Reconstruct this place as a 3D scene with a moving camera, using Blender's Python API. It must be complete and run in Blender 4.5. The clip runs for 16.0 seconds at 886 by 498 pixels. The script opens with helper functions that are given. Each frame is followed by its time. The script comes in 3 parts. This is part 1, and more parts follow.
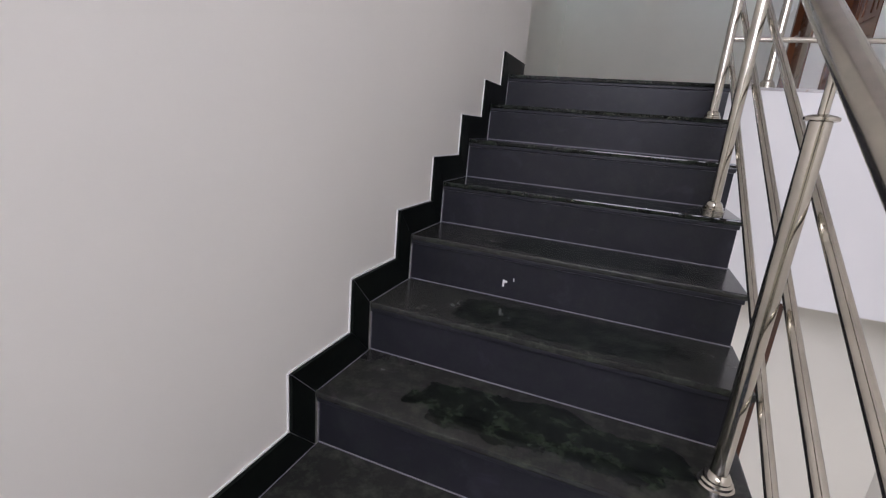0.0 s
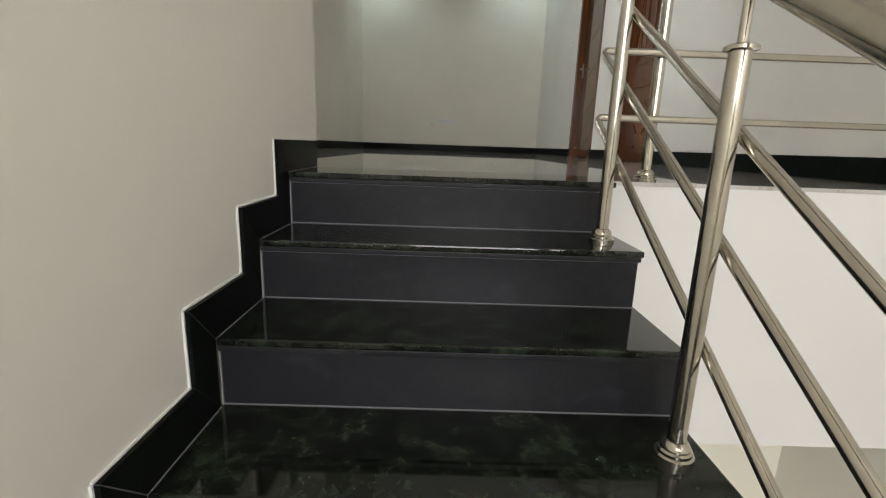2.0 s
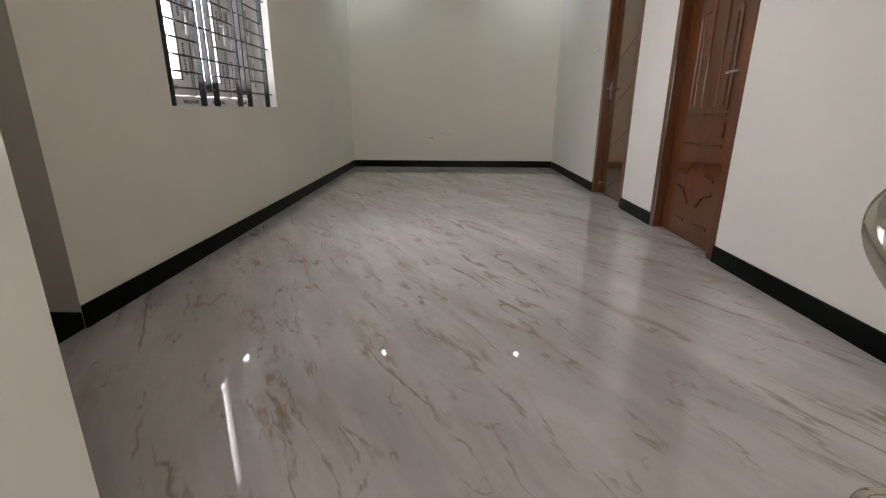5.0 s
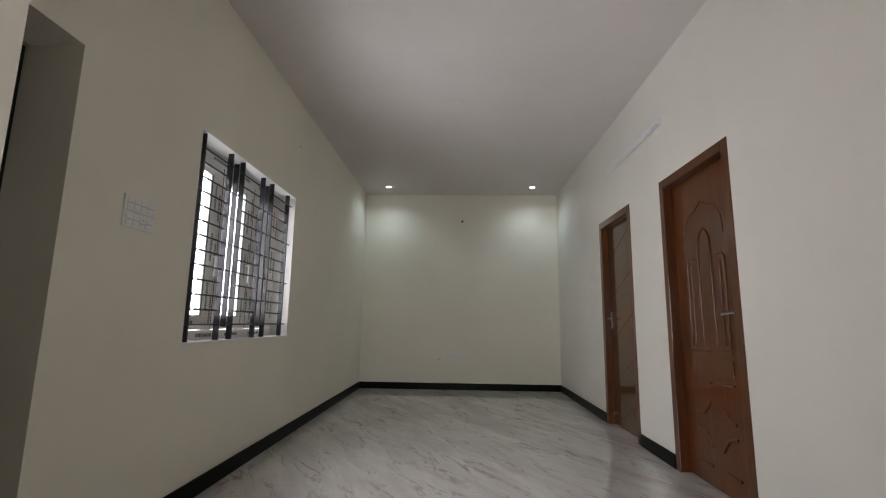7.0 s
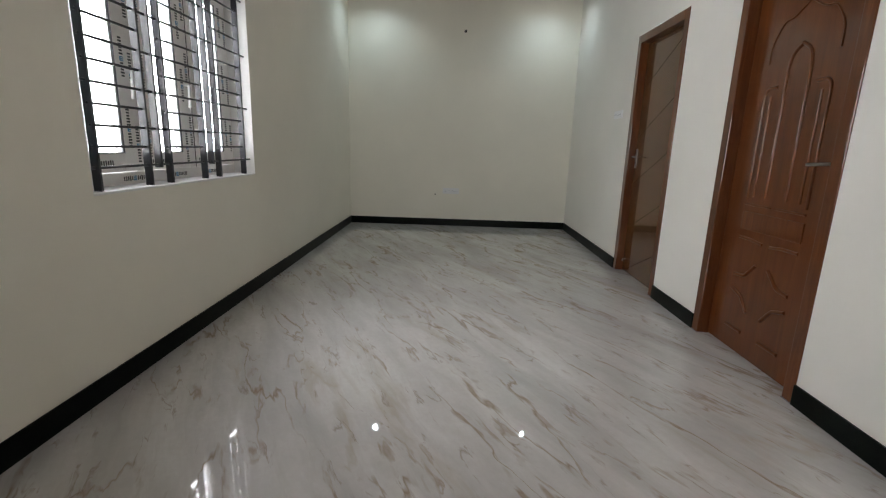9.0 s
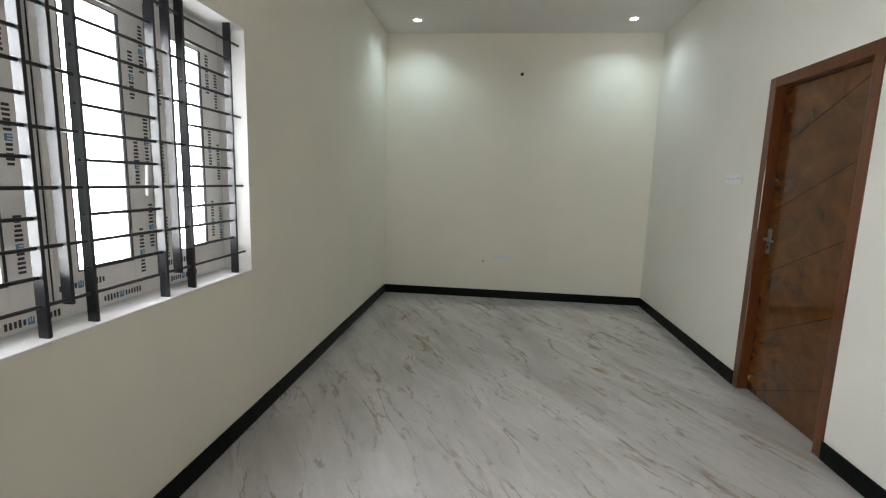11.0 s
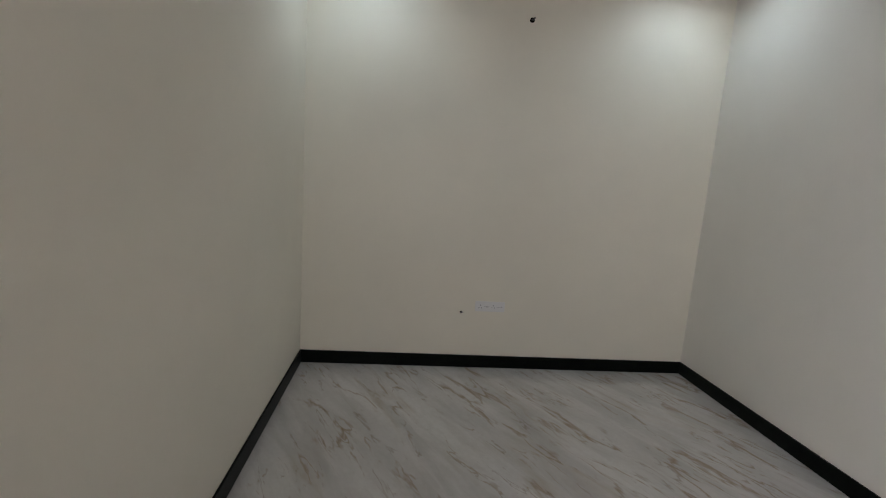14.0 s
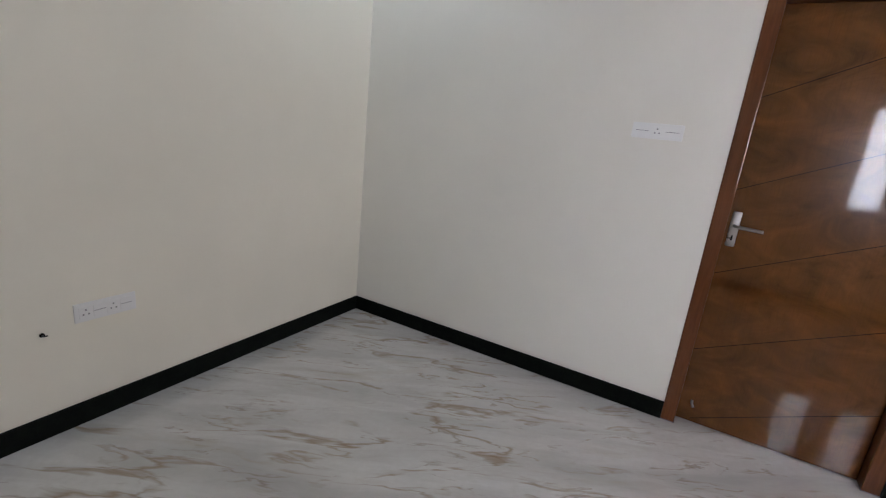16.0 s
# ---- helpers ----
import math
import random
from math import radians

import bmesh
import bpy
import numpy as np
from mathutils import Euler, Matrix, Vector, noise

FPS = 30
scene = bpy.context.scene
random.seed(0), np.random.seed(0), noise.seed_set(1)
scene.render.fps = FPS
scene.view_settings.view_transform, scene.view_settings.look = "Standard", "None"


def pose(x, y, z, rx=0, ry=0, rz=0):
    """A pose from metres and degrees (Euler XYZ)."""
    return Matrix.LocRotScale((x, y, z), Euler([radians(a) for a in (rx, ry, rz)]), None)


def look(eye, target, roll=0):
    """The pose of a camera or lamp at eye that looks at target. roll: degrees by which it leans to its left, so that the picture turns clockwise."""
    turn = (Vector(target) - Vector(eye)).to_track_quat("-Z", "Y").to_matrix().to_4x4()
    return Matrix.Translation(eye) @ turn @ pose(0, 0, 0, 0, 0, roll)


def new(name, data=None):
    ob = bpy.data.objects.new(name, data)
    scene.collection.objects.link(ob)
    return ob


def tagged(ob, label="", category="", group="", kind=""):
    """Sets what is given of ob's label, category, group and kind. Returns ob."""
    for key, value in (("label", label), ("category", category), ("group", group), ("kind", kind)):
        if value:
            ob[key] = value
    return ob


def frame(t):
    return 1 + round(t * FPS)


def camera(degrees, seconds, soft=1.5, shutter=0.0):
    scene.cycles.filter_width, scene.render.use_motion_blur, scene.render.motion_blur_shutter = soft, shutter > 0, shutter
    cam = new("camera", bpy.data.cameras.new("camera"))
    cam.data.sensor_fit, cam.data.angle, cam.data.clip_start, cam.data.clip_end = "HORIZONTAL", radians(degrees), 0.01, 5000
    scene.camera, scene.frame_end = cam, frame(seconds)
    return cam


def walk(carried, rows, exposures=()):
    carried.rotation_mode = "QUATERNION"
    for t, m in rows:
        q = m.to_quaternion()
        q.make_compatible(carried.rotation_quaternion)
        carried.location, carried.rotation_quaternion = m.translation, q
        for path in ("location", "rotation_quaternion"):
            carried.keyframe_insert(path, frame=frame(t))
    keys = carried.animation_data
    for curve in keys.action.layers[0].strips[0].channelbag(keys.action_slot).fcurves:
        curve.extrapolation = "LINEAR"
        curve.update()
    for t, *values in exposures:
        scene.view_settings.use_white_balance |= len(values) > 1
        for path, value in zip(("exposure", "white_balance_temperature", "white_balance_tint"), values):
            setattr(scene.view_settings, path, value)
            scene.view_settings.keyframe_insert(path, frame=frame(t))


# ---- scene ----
cam = camera(88.3, 16.0, soft=1.2)

PATH = [
    (0, (1.566, -2.267, -0.250), (0.877, -0.466, -0.780), 4.9),
    (0.5, (1.443, -2.084, -0.226), (1.093, -0.169, -0.685), 4.6),
    (1, (1.323, -1.841, -0.111), (1.229, 0.115, -0.519), 3.1),
    (1.5, (1.312, -1.621, -0.025), (1.332, 0.341, -0.414), 2.4),
    (2, (1.391, -1.332, 0.088), (1.416, 0.618, -0.354), 2.0),
    (2.5, (1.410, -1.124, 0.233), (1.433, 0.815, -0.256), 2.1),
    (3, (1.411, -0.845, 0.375), (1.479, 1.083, -0.156), 2.0),
    (3.2, (1.41, -0.773, 0.46), (1.491, 1.15, -0.085), 1.4),
    (5.3, (1.534, -0.184, 0.9), (1.504, 1.728, 0.313), 0.3),
    (5.5, (1.549, -0.174, 0.915), (1.523, 1.777, 0.475), 0.4),
    (6, (1.536, -0.185, 0.985), (1.524, 1.815, 1.016), 0.6),
    (6.5, (1.538, -0.207, 1.019), (1.499, 1.767, 1.341), 0.6),
    (7, (1.528, -0.185, 1.017), (1.458, 1.789, 1.335), 0.8),
    (7.5, (1.498, -0.078, 0.976), (1.43, 1.92, 1.019), 1.4),
    (8, (1.462, 0.051, 1.023), (1.45, 2.031, 0.743), 2.4),
    (8.5, (1.455, 0.208, 1.031), (1.474, 2.172, 0.651), 2.0),
    (9, (1.497, 0.473, 1.118), (1.458, 2.424, 0.682), 1.8),
    (9.2, (1.506, 0.536, 1.232), (1.437, 2.486, 0.792), 1.7),
    (11.3, (1.289, 1.708, 1.398), (1.05, 3.675, 1.13), 1.6),
    (11.5, (1.276, 1.809, 1.399), (1.019, 3.776, 1.143), 1.5),
    (12, (1.133, 2.155, 1.417), (0.91, 4.128, 1.18), 1.0),
    (12.5, (1.039, 2.544, 1.42), (0.868, 4.521, 1.17), 1.4),
    (13, (0.929, 2.905, 1.422), (0.834, 4.886, 1.162), 3.1),
    (13.5, (0.8, 3.274, 1.496), (0.823, 5.252, 1.205), 3.8),
    (14, (0.72, 3.634, 1.482), (0.91, 5.601, 1.172), 4.0),
    (14.5, (0.629, 4.027, 1.471), (1.124, 5.925, 1.082), 4.9),
    (15, (0.539, 4.328, 1.344), (1.557, 6.001, 0.935), 5.2),
    (15.5, (0.497, 4.672, 1.371), (1.916, 5.991, 0.873), 6.0),
    (16, (0.568, 4.952, 1.398), (2.259, 5.888, 0.883), 6.1),
]
EXPOSURE = [(0, -0.12, 5750, 21), (0.5, -0.17, 5950, 18), (1.0, -0.10, 6350, 9), (1.5, -0.05, 6450, 8), (3.0, 0.13, 6520, 8), (5.5, -0.03, 6550, 17), (6.0, 0.00, 6550, 18),
            (7.0, -0.38, 6500, 14), (8.0, -0.25, 6400, 13), (9.0, -0.08, 6350, 11), (11.5, 0.23, 6400, 8), (12.5, 0.27, 6550, 9), (13.5, -0.04, 6500, 15), (14.5, -0.08, 6350, 18),
            (15.0, 0.00, 6250, 18), (15.5, 0.19, 6200, 18), (16.0, 0.40, 6150, 20)]
walk(cam, [(t, look(eye, target, roll)) for t, eye, target, roll in PATH], EXPOSURE)

# ---- light ----
scene.view_settings.exposure = 0.0
world = bpy.data.worlds.new("world")
scene.world = world
world.use_nodes = True
wn = world.node_tree
sky = wn.nodes.new("ShaderNodeTexSky")
sky.sky_type, sky.sun_disc = "NISHITA", False
sky.sun_elevation, sky.sun_rotation = radians(50), radians(200)
wn.links.new(sky.outputs[0], wn.nodes["Background"].inputs[0])
wn.nodes["Background"].inputs[1].default_value = 0.1


def area_lamp(name, m, sx, sy, watts, color, spread=180):
    d = bpy.data.lights.new(name, "AREA")
    d.shape, d.size, d.size_y, d.energy, d.color, d.spread = "RECTANGLE", sx, sy, watts, color, radians(spread)
    ob = new(name, d)
    ob.matrix_world = m
    return ob


def spot_lamp(name, m, watts, color):
    d = bpy.data.lights.new(name, "SPOT")
    d.energy, d.color, d.spot_size, d.spot_blend, d.shadow_soft_size = watts, color, radians(150), 0.9, 0.03
    ob = new(name, d)
    ob.matrix_world = m
    return ob


# daylight in the openings of the hall window and the unseen stairwell window
area_lamp("hall_window_daylight", look((-0.26, 3.118, 1.50), (2, 3.118, 1.50)), 1.45, 1.15, 54, (0.93, 0.96, 1.0), 175)
area_lamp("stairwell_daylight", look((1.95, -4.06, 1.2), (1.95, 0, 0.3)), 1.7, 1.3, 80, (1.0, 0.97, 0.95))
# fill lamp added to brighten the lower hall, without a known source
area_lamp("lower_hall_fill", look((2.0, -4.06, -2.4), (2.0, 0, -2.4)), 1.4, 0.9, 38, (1.0, 0.97, 0.93))
for lx in (0.433, 2.643):
    spot_lamp("downlight_lamp", look((lx, 6.61, 3.055), (lx, 6.6101, 0)), 14.5, (0.74, 0.93, 1.0))


# ---- materials ----
def material(name):
    m = bpy.data.materials.new(name)
    m.use_nodes = True
    t = m.node_tree
    return m, t, t.nodes["Principled BSDF"]


def add(t, kind, **inputs):
    n = t.nodes.new(kind)
    for k, v in inputs.items():
        n.inputs[k.replace("_", " ")].default_value = v
    return n


def coords(t, scale=(1, 1, 1), rz=0.0, rx=0.0):
    c = t.nodes.new("ShaderNodeTexCoord")
    mp = t.nodes.new("ShaderNodeMapping")
    mp.inputs["Scale"].default_value = scale
    mp.inputs["Rotation"].default_value = (rx, 0, rz)
    if rz:
        turn = t.nodes.new("ShaderNodeMapping")
        turn.inputs["Rotation"].default_value = (0, 0, rz)
        mp.inputs["Rotation"].default_value = (rx, 0, 0)
        t.links.new(c.outputs["Object"], turn.inputs["Vector"])
        t.links.new(turn.outputs["Vector"], mp.inputs["Vector"])
    else:
        t.links.new(c.outputs["Object"], mp.inputs["Vector"])
    return mp.outputs["Vector"]


def noise_tex(t, vec, scale, detail=4, rough=0.55, dist=0.0):
    n = add(t, "ShaderNodeTexNoise", Scale=scale, Detail=detail, Roughness=rough, Distortion=dist)
    t.links.new(vec, n.inputs["Vector"])
    return n.outputs["Fac"]


def ramp(t, fac, a, b, lo=0.0, hi=1.0):
    n = add(t, "ShaderNodeMapRange")
    n.inputs["From Min"].default_value, n.inputs["From Max"].default_value = a, b
    n.inputs["To Min"].default_value, n.inputs["To Max"].default_value = lo, hi
    t.links.new(fac, n.inputs["Value"])
    return n.outputs["Result"]


def math_node(t, op, a, b=None):
    n = t.nodes.new("ShaderNodeMath")
    n.operation = op
    for i, v in enumerate((a, b)):
        if v is None:
            continue
        if isinstance(v, (int, float)):
            n.inputs[i].default_value = v
        else:
            t.links.new(v, n.inputs[i])
    return n.outputs[0]


def mix(t, fac, a, b):
    n = t.nodes.new("ShaderNodeMix")
    n.data_type = "RGBA"
    for i, v in ((0, fac), (6, a), (7, b)):
        if isinstance(v, tuple):
            n.inputs[i].default_value = (*v, 1)
        elif isinstance(v, (int, float)):
            n.inputs[i].default_value = v
        else:
            t.links.new(v, n.inputs[i])
    return n.outputs[2]


def bump(t, b, height, strength, distance=0.002):
    n = add(t, "ShaderNodeBump", Strength=strength, Distance=distance)
    t.links.new(height, n.inputs["Height"])
    t.links.new(n.outputs[0], b.inputs["Normal"])


def paint(name, col, rough=0.55, var=0.06):
    m, t, b = material(name)
    v = coords(t)
    big = ramp(t, noise_tex(t, v, 1.3, 3), 0.3, 0.7)
    fine = ramp(t, noise_tex(t, v, 38, 3), 0.3, 0.7)
    c = mix(t, big, tuple(x * (1 - var) for x in col), col)
    c = mix(t, math_node(t, "MULTIPLY", fine, 0.25), c, tuple(min(1, x * (1 - var * 0.8)) for x in col))
    t.links.new(c, b.inputs["Base Color"])
    b.inputs["Roughness"].default_value = rough
    b.inputs["Specular IOR Level"].default_value = 0.3
    bump(t, b, noise_tex(t, v, 160, 3), 0.12, 0.001)
    return m


def marble_tile():
    """Polished pale tile: grey clouds, jagged brown veins that swell and break off, all leaning one way."""
    m, t, b = material("marble_tile")
    v = coords(t)
    lean = coords(t, (2.6, 0.52, 1), radians(-29))
    warp = t.nodes.new("ShaderNodeVectorMath")
    warp.operation = "MULTIPLY_ADD"
    wn_tex = add(t, "ShaderNodeTexNoise", Scale=2.1, Detail=4, Roughness=0.6)
    t.links.new(lean, wn_tex.inputs["Vector"])
    t.links.new(wn_tex.outputs["Color"], warp.inputs[0])
    warp.inputs[1].default_value = (0.42, 0.26, 0)
    t.links.new(lean, warp.inputs[2])
    rot = warp.outputs[0]
    cloud = ramp(t, noise_tex(t, rot, 1.5, 6, 0.62, 0.3), 0.30, 0.70)
    base = mix(t, cloud, (0.43, 0.41, 0.395), (0.66, 0.64, 0.62))
    wisp = ramp(t, noise_tex(t, rot, 5.5, 5, 0.65), 0.48, 0.72, 0.0, 0.45)
    base = mix(t, wisp, base, (0.43, 0.405, 0.375))
    speck = ramp(t, noise_tex(t, v, 34, 4), 0.35, 0.65, 0.0, 0.14)
    out = mix(t, speck, base, (0.42, 0.385, 0.34))
    for scale, width, lo, hi, col, amount in ((0.95, 0.060, 0.50, 0.64, (0.40, 0.33, 0.25), 0.6),
                                              (1.15, 0.017, 0.47, 0.55, (0.26, 0.17, 0.085), 0.72),
                                              (1.9, 0.018, 0.49, 0.57, (0.29, 0.20, 0.115), 0.62),
                                              (3.1, 0.018, 0.52, 0.60, (0.25, 0.185, 0.13), 0.6)):
        shifted = t.nodes.new("ShaderNodeVectorMath")
        shifted.inputs[1].default_value = (scale * 3.7, scale * 1.9, 0)
        t.links.new(rot, shifted.inputs[0])
        n = noise_tex(t, shifted.outputs[0], scale, 5, 0.5, 0.25)
        ridge = math_node(t, "ABSOLUTE", math_node(t, "SUBTRACT", n, 0.5))
        swell = ramp(t, noise_tex(t, shifted.outputs[0], scale * 4, 3, 0.6), 0.35, 0.65, 0.35, 1.5)
        line = ramp(t, math_node(t, "DIVIDE", ridge, swell), 0.0, width, 1.0, 0.0)
        mask = ramp(t, noise_tex(t, shifted.outputs[0], scale * 1.7, 4, 0.65), lo, hi)
        f = math_node(t, "MULTIPLY", math_node(t, "MULTIPLY", line, mask), amount)
        out = mix(t, f, out, col)
    t.links.new(out, b.inputs["Base Color"])
    t.links.new(ramp(t, noise_tex(t, v, 4, 4), 0.3, 0.7, 0.012, 0.035), b.inputs["Roughness"])
    b.inputs["Specular IOR Level"].default_value = 0.75
    bump(t, b, noise_tex(t, v, 2.2, 2), 0.012, 0.004)
    return m


def granite(name, dust, rough, wiped=False, spec=0.5, flecks=1.0, film_colour=(0.20, 0.175, 0.23)):
    """Black polished stone with green flecks and a film of grey dust; wiped: a trodden patch along the middle shows the bare stone."""
    m, t, b = material(name)
    v = coords(t)
    info = t.nodes.new("ShaderNodeObjectInfo")
    off = t.nodes.new("ShaderNodeVectorMath")
    off.operation = "MULTIPLY_ADD"
    comb = t.nodes.new("ShaderNodeCombineXYZ")
    for i in range(3):
        t.links.new(info.outputs["Random"], comb.inputs[i])
    t.links.new(comb.outputs[0], off.inputs[0])
    off.inputs[1].default_value = (17, 9, 23)
    t.links.new(v, off.inputs[2])
    vec = off.outputs[0]
    fleck = ramp(t, noise_tex(t, vec, 21, 7, 0.74), 0.46, 0.72)
    stone = mix(t, math_node(t, "MULTIPLY", fleck, flecks), (0.005, 0.0064, 0.0054), (0.034, 0.046, 0.028))
    film = ramp(t, noise_tex(t, vec, 3.0, 5, 0.6), 0.25, 0.75, 0.55, 1.0)
    blot = ramp(t, noise_tex(t, vec, 11, 4, 0.65, 0.6), 0.58, 0.72, 0.0, 0.6)
    d = math_node(t, "MULTIPLY", math_node(t, "ADD", film, blot), dust)
    if wiped:
        sep = t.nodes.new("ShaderNodeSeparateXYZ")
        t.links.new(v, sep.inputs[0])
        ex = math_node(t, "POWER", math_node(t, "ABSOLUTE", math_node(t, "DIVIDE", math_node(t, "SUBTRACT", sep.outputs[0], 0.05), 0.31)), 3.0)
        ey = math_node(t, "POWER", math_node(t, "ABSOLUTE", math_node(t, "DIVIDE", math_node(t, "ADD", sep.outputs[1], 0.012), 0.098)), 3.0)
        wob = ramp(t, noise_tex(t, vec, 9, 4, 0.6), 0.3, 0.7, -0.7, 0.7)
        r = math_node(t, "ADD", math_node(t, "ADD", ex, ey), wob)
        d = math_node(t, "MULTIPLY", d, ramp(t, r, 0.78, 0.98, 0.04, 1.0))
    c = mix(t, d, stone, film_colour)
    t.links.new(c, b.inputs["Base Color"])
    t.links.new(ramp(t, d, 0.0, 0.35, rough, rough + 0.3), b.inputs["Roughness"])
    b.inputs["Specular IOR Level"].default_value = spec
    bump(t, b, noise_tex(t, vec, 120, 3), 0.03, 0.001)
    return m


def wood(name, dark, light, grain, gloss=0.3, along=(9, 9, 0.9)):
    m, t, b = material(name)
    v = coords(t, along)
    n = noise_tex(t, v, grain, 7, 0.62, 1.2)
    n2 = noise_tex(t, coords(t, (60, 60, 3)), 3, 4, 0.6)
    c = mix(t, ramp(t, n, 0.3, 0.7), dark, light)
    c = mix(t, ramp(t, n2, 0.5, 0.8, 0, 0.3), c, tuple(x * 0.55 for x in dark))
    t.links.new(c, b.inputs["Base Color"])
    t.links.new(ramp(t, n, 0.2, 0.8, gloss, gloss + 0.03), b.inputs["Roughness"])
    b.inputs["Coat Weight"].default_value = 0.8
    b.inputs["Specular IOR Level"].default_value = 0.12
    b.inputs["Coat Roughness"].default_value = 0.05
    bump(t, b, n2, 0.08, 0.001)
    return m


def metal(name, col, rough):
    m, t, b = material(name)
    v = coords(t)
    b.inputs["Metallic"].default_value = 1
    t.links.new(mix(t, ramp(t, noise_tex(t, v, 14, 4), 0.4, 0.7), col, tuple(x * 0.85 for x in col)), b.inputs["Base Color"])
    t.links.new(ramp(t, noise_tex(t, v, 25, 4), 0.3, 0.7, rough * 0.8, rough * 1.5), b.inputs["Roughness"])
    return m


def plain(name, col, rough=0.4, metallic=0.0, var=0.1):
    m, t, b = material(name)
    v = coords(t)
    t.links.new(mix(t, noise_tex(t, v, 20, 4), tuple(x * (1 - var) for x in col), col), b.inputs["Base Color"])
    b.inputs["Roughness"].default_value, b.inputs["Metallic"].default_value = rough, metallic
    return m


def glow(name, col, strength):
    m, t, b = material(name)
    b.inputs["Base Color"].default_value = (*col, 1)
    b.inputs["Emission Color"].default_value = (*col, 1)
    b.inputs["Emission Strength"].default_value = strength
    return m


def pane_glass():
    m, t, b = material("window_glass")
    b.inputs["Transmission Weight"].default_value = 1
    b.inputs["Roughness"].default_value = 0.12
    b.inputs["IOR"].default_value = 1.05
    return m


CREAM = paint("cream_wall_paint", (0.845, 0.815, 0.71))
# same paint as CREAM, greyed to stand for the light on those walls
CREAM_GREYED = paint("cream_wall_paint_greyed", (0.805, 0.78, 0.715))
WHITE = paint("white_wall_paint", (0.80, 0.79, 0.77))
CEIL = paint("white_ceiling_paint", (0.78, 0.735, 0.71), 0.7)
TILE = marble_tile()
TREAD = granite("dusty_black_granite_tread", 0.145, 0.10, True, 0.35, 1.0, (0.20, 0.18, 0.175))
# darker, glossier copy of the tread stone with little film, for the top steps
UPPER_TREAD = granite("upper_black_granite_tread", 0.018, 0.06, True, 0.4, 1.0, (0.20, 0.18, 0.165))
LANDING = granite("polished_black_granite", 0.02, 0.04)
RISER = granite("dusty_black_granite_riser", 0.10, 0.32, False, 0.25, 0.25, (0.185, 0.165, 0.24))
SKIRT = granite("black_granite_skirting", 0.004, 0.3, False, 0.05, 0.12)
GROUT = plain("white_grout", (0.20, 0.19, 0.215), 0.9)
STEEL = metal("polished_stainless_steel", (0.62, 0.585, 0.51), 0.13)
CHROME = metal("satin_chrome", (0.32, 0.305, 0.285), 0.3)
FRAMEWOOD = wood("varnished_frame_wood", (0.085, 0.024, 0.007), (0.135, 0.042, 0.012), 3.2)
DOORWOOD = wood("varnished_teak_door", (0.088, 0.023, 0.005), (0.135, 0.038, 0.009), 1.3)
VENEER = wood("varnished_veneer_door", (0.062, 0.021, 0.0045), (0.135, 0.050, 0.011), 2.2, 0.2, (2.0, 1.6, 2.6))
BLACK = plain("black_painted_iron", (0.012, 0.012, 0.015), 0.28)
UPVC = plain("white_upvc", (0.78, 0.78, 0.78), 0.35, 0, 0.04)
TAPE = plain("protective_film", (0.90, 0.875, 0.85), 0.4)
INK = plain("printed_ink", (0.05, 0.05, 0.055), 0.6)
BLUEINK = plain("printed_blue_ink", (0.12, 0.30, 0.48), 0.6)
PLASTIC = plain("white_plastic", (0.80, 0.80, 0.79), 0.3, 0, 0.03)
GAP = plain("dark_gap", (0.006, 0.005, 0.004), 1.0)
GAP.node_tree.nodes["Principled BSDF"].inputs["Specular IOR Level"].default_value = 0.0
GLASS = pane_glass()
DAY = glow("overcast_daylight", (0.97, 0.98, 1.0), 4.5)
LED = glow("led_diffuser", (0.96, 1.0, 0.99), 22)
DARKWOOD = wood("dark_door_wood", (0.05, 0.02, 0.01), (0.09, 0.035, 0.016), 3)


# ---- mesh helpers ----
def mesh_of(name, bm, mat, smooth=False):
    bmesh.ops.recalc_face_normals(bm, faces=bm.faces)
    me = bpy.data.meshes.new(name)
    bm.to_mesh(me)
    bm.free()
    me.materials.append(mat)
    if smooth:
        me.polygons.foreach_set("use_smooth", [True] * len(me.polygons))
        me.set_sharp_from_angle(angle=radians(40))
    return me


def part(name, bm, mat, parent=None, label="", smooth=False, at=None):
    ob = new(name, mesh_of(name, bm, mat, smooth))
    if at is not None:
        ob.location = at
    if parent is not None:
        ob.parent = parent
    return tagged(ob, label=label)


def thing(name, loc, label, category, group="", kind=""):
    ob = new(name)
    ob.empty_display_size = 0.1
    ob.location = loc
    return tagged(ob, label, category, group, kind)


def box(bm, x0, x1, y0, y1, z0, z1, bevel=0.0):
    r = bmesh.ops.create_cube(bm, size=1.0)
    vs = r["verts"]
    for v in vs:
        v.co = Vector(((x0 + x1) / 2 + v.co.x * (x1 - x0), (y0 + y1) / 2 + v.co.y * (y1 - y0), (z0 + z1) / 2 + v.co.z * (z1 - z0)))
    if bevel:
        es = {e for v in vs for e in v.link_edges}
        bmesh.ops.bevel(bm, geom=list(es), offset=bevel, segments=2, affect="EDGES", profile=0.6)
    return bm


def boxes(*bs, bevel=0.0):
    bm = bmesh.new()
    for b in bs:
        box(bm, *b, bevel=bevel)
    return bm


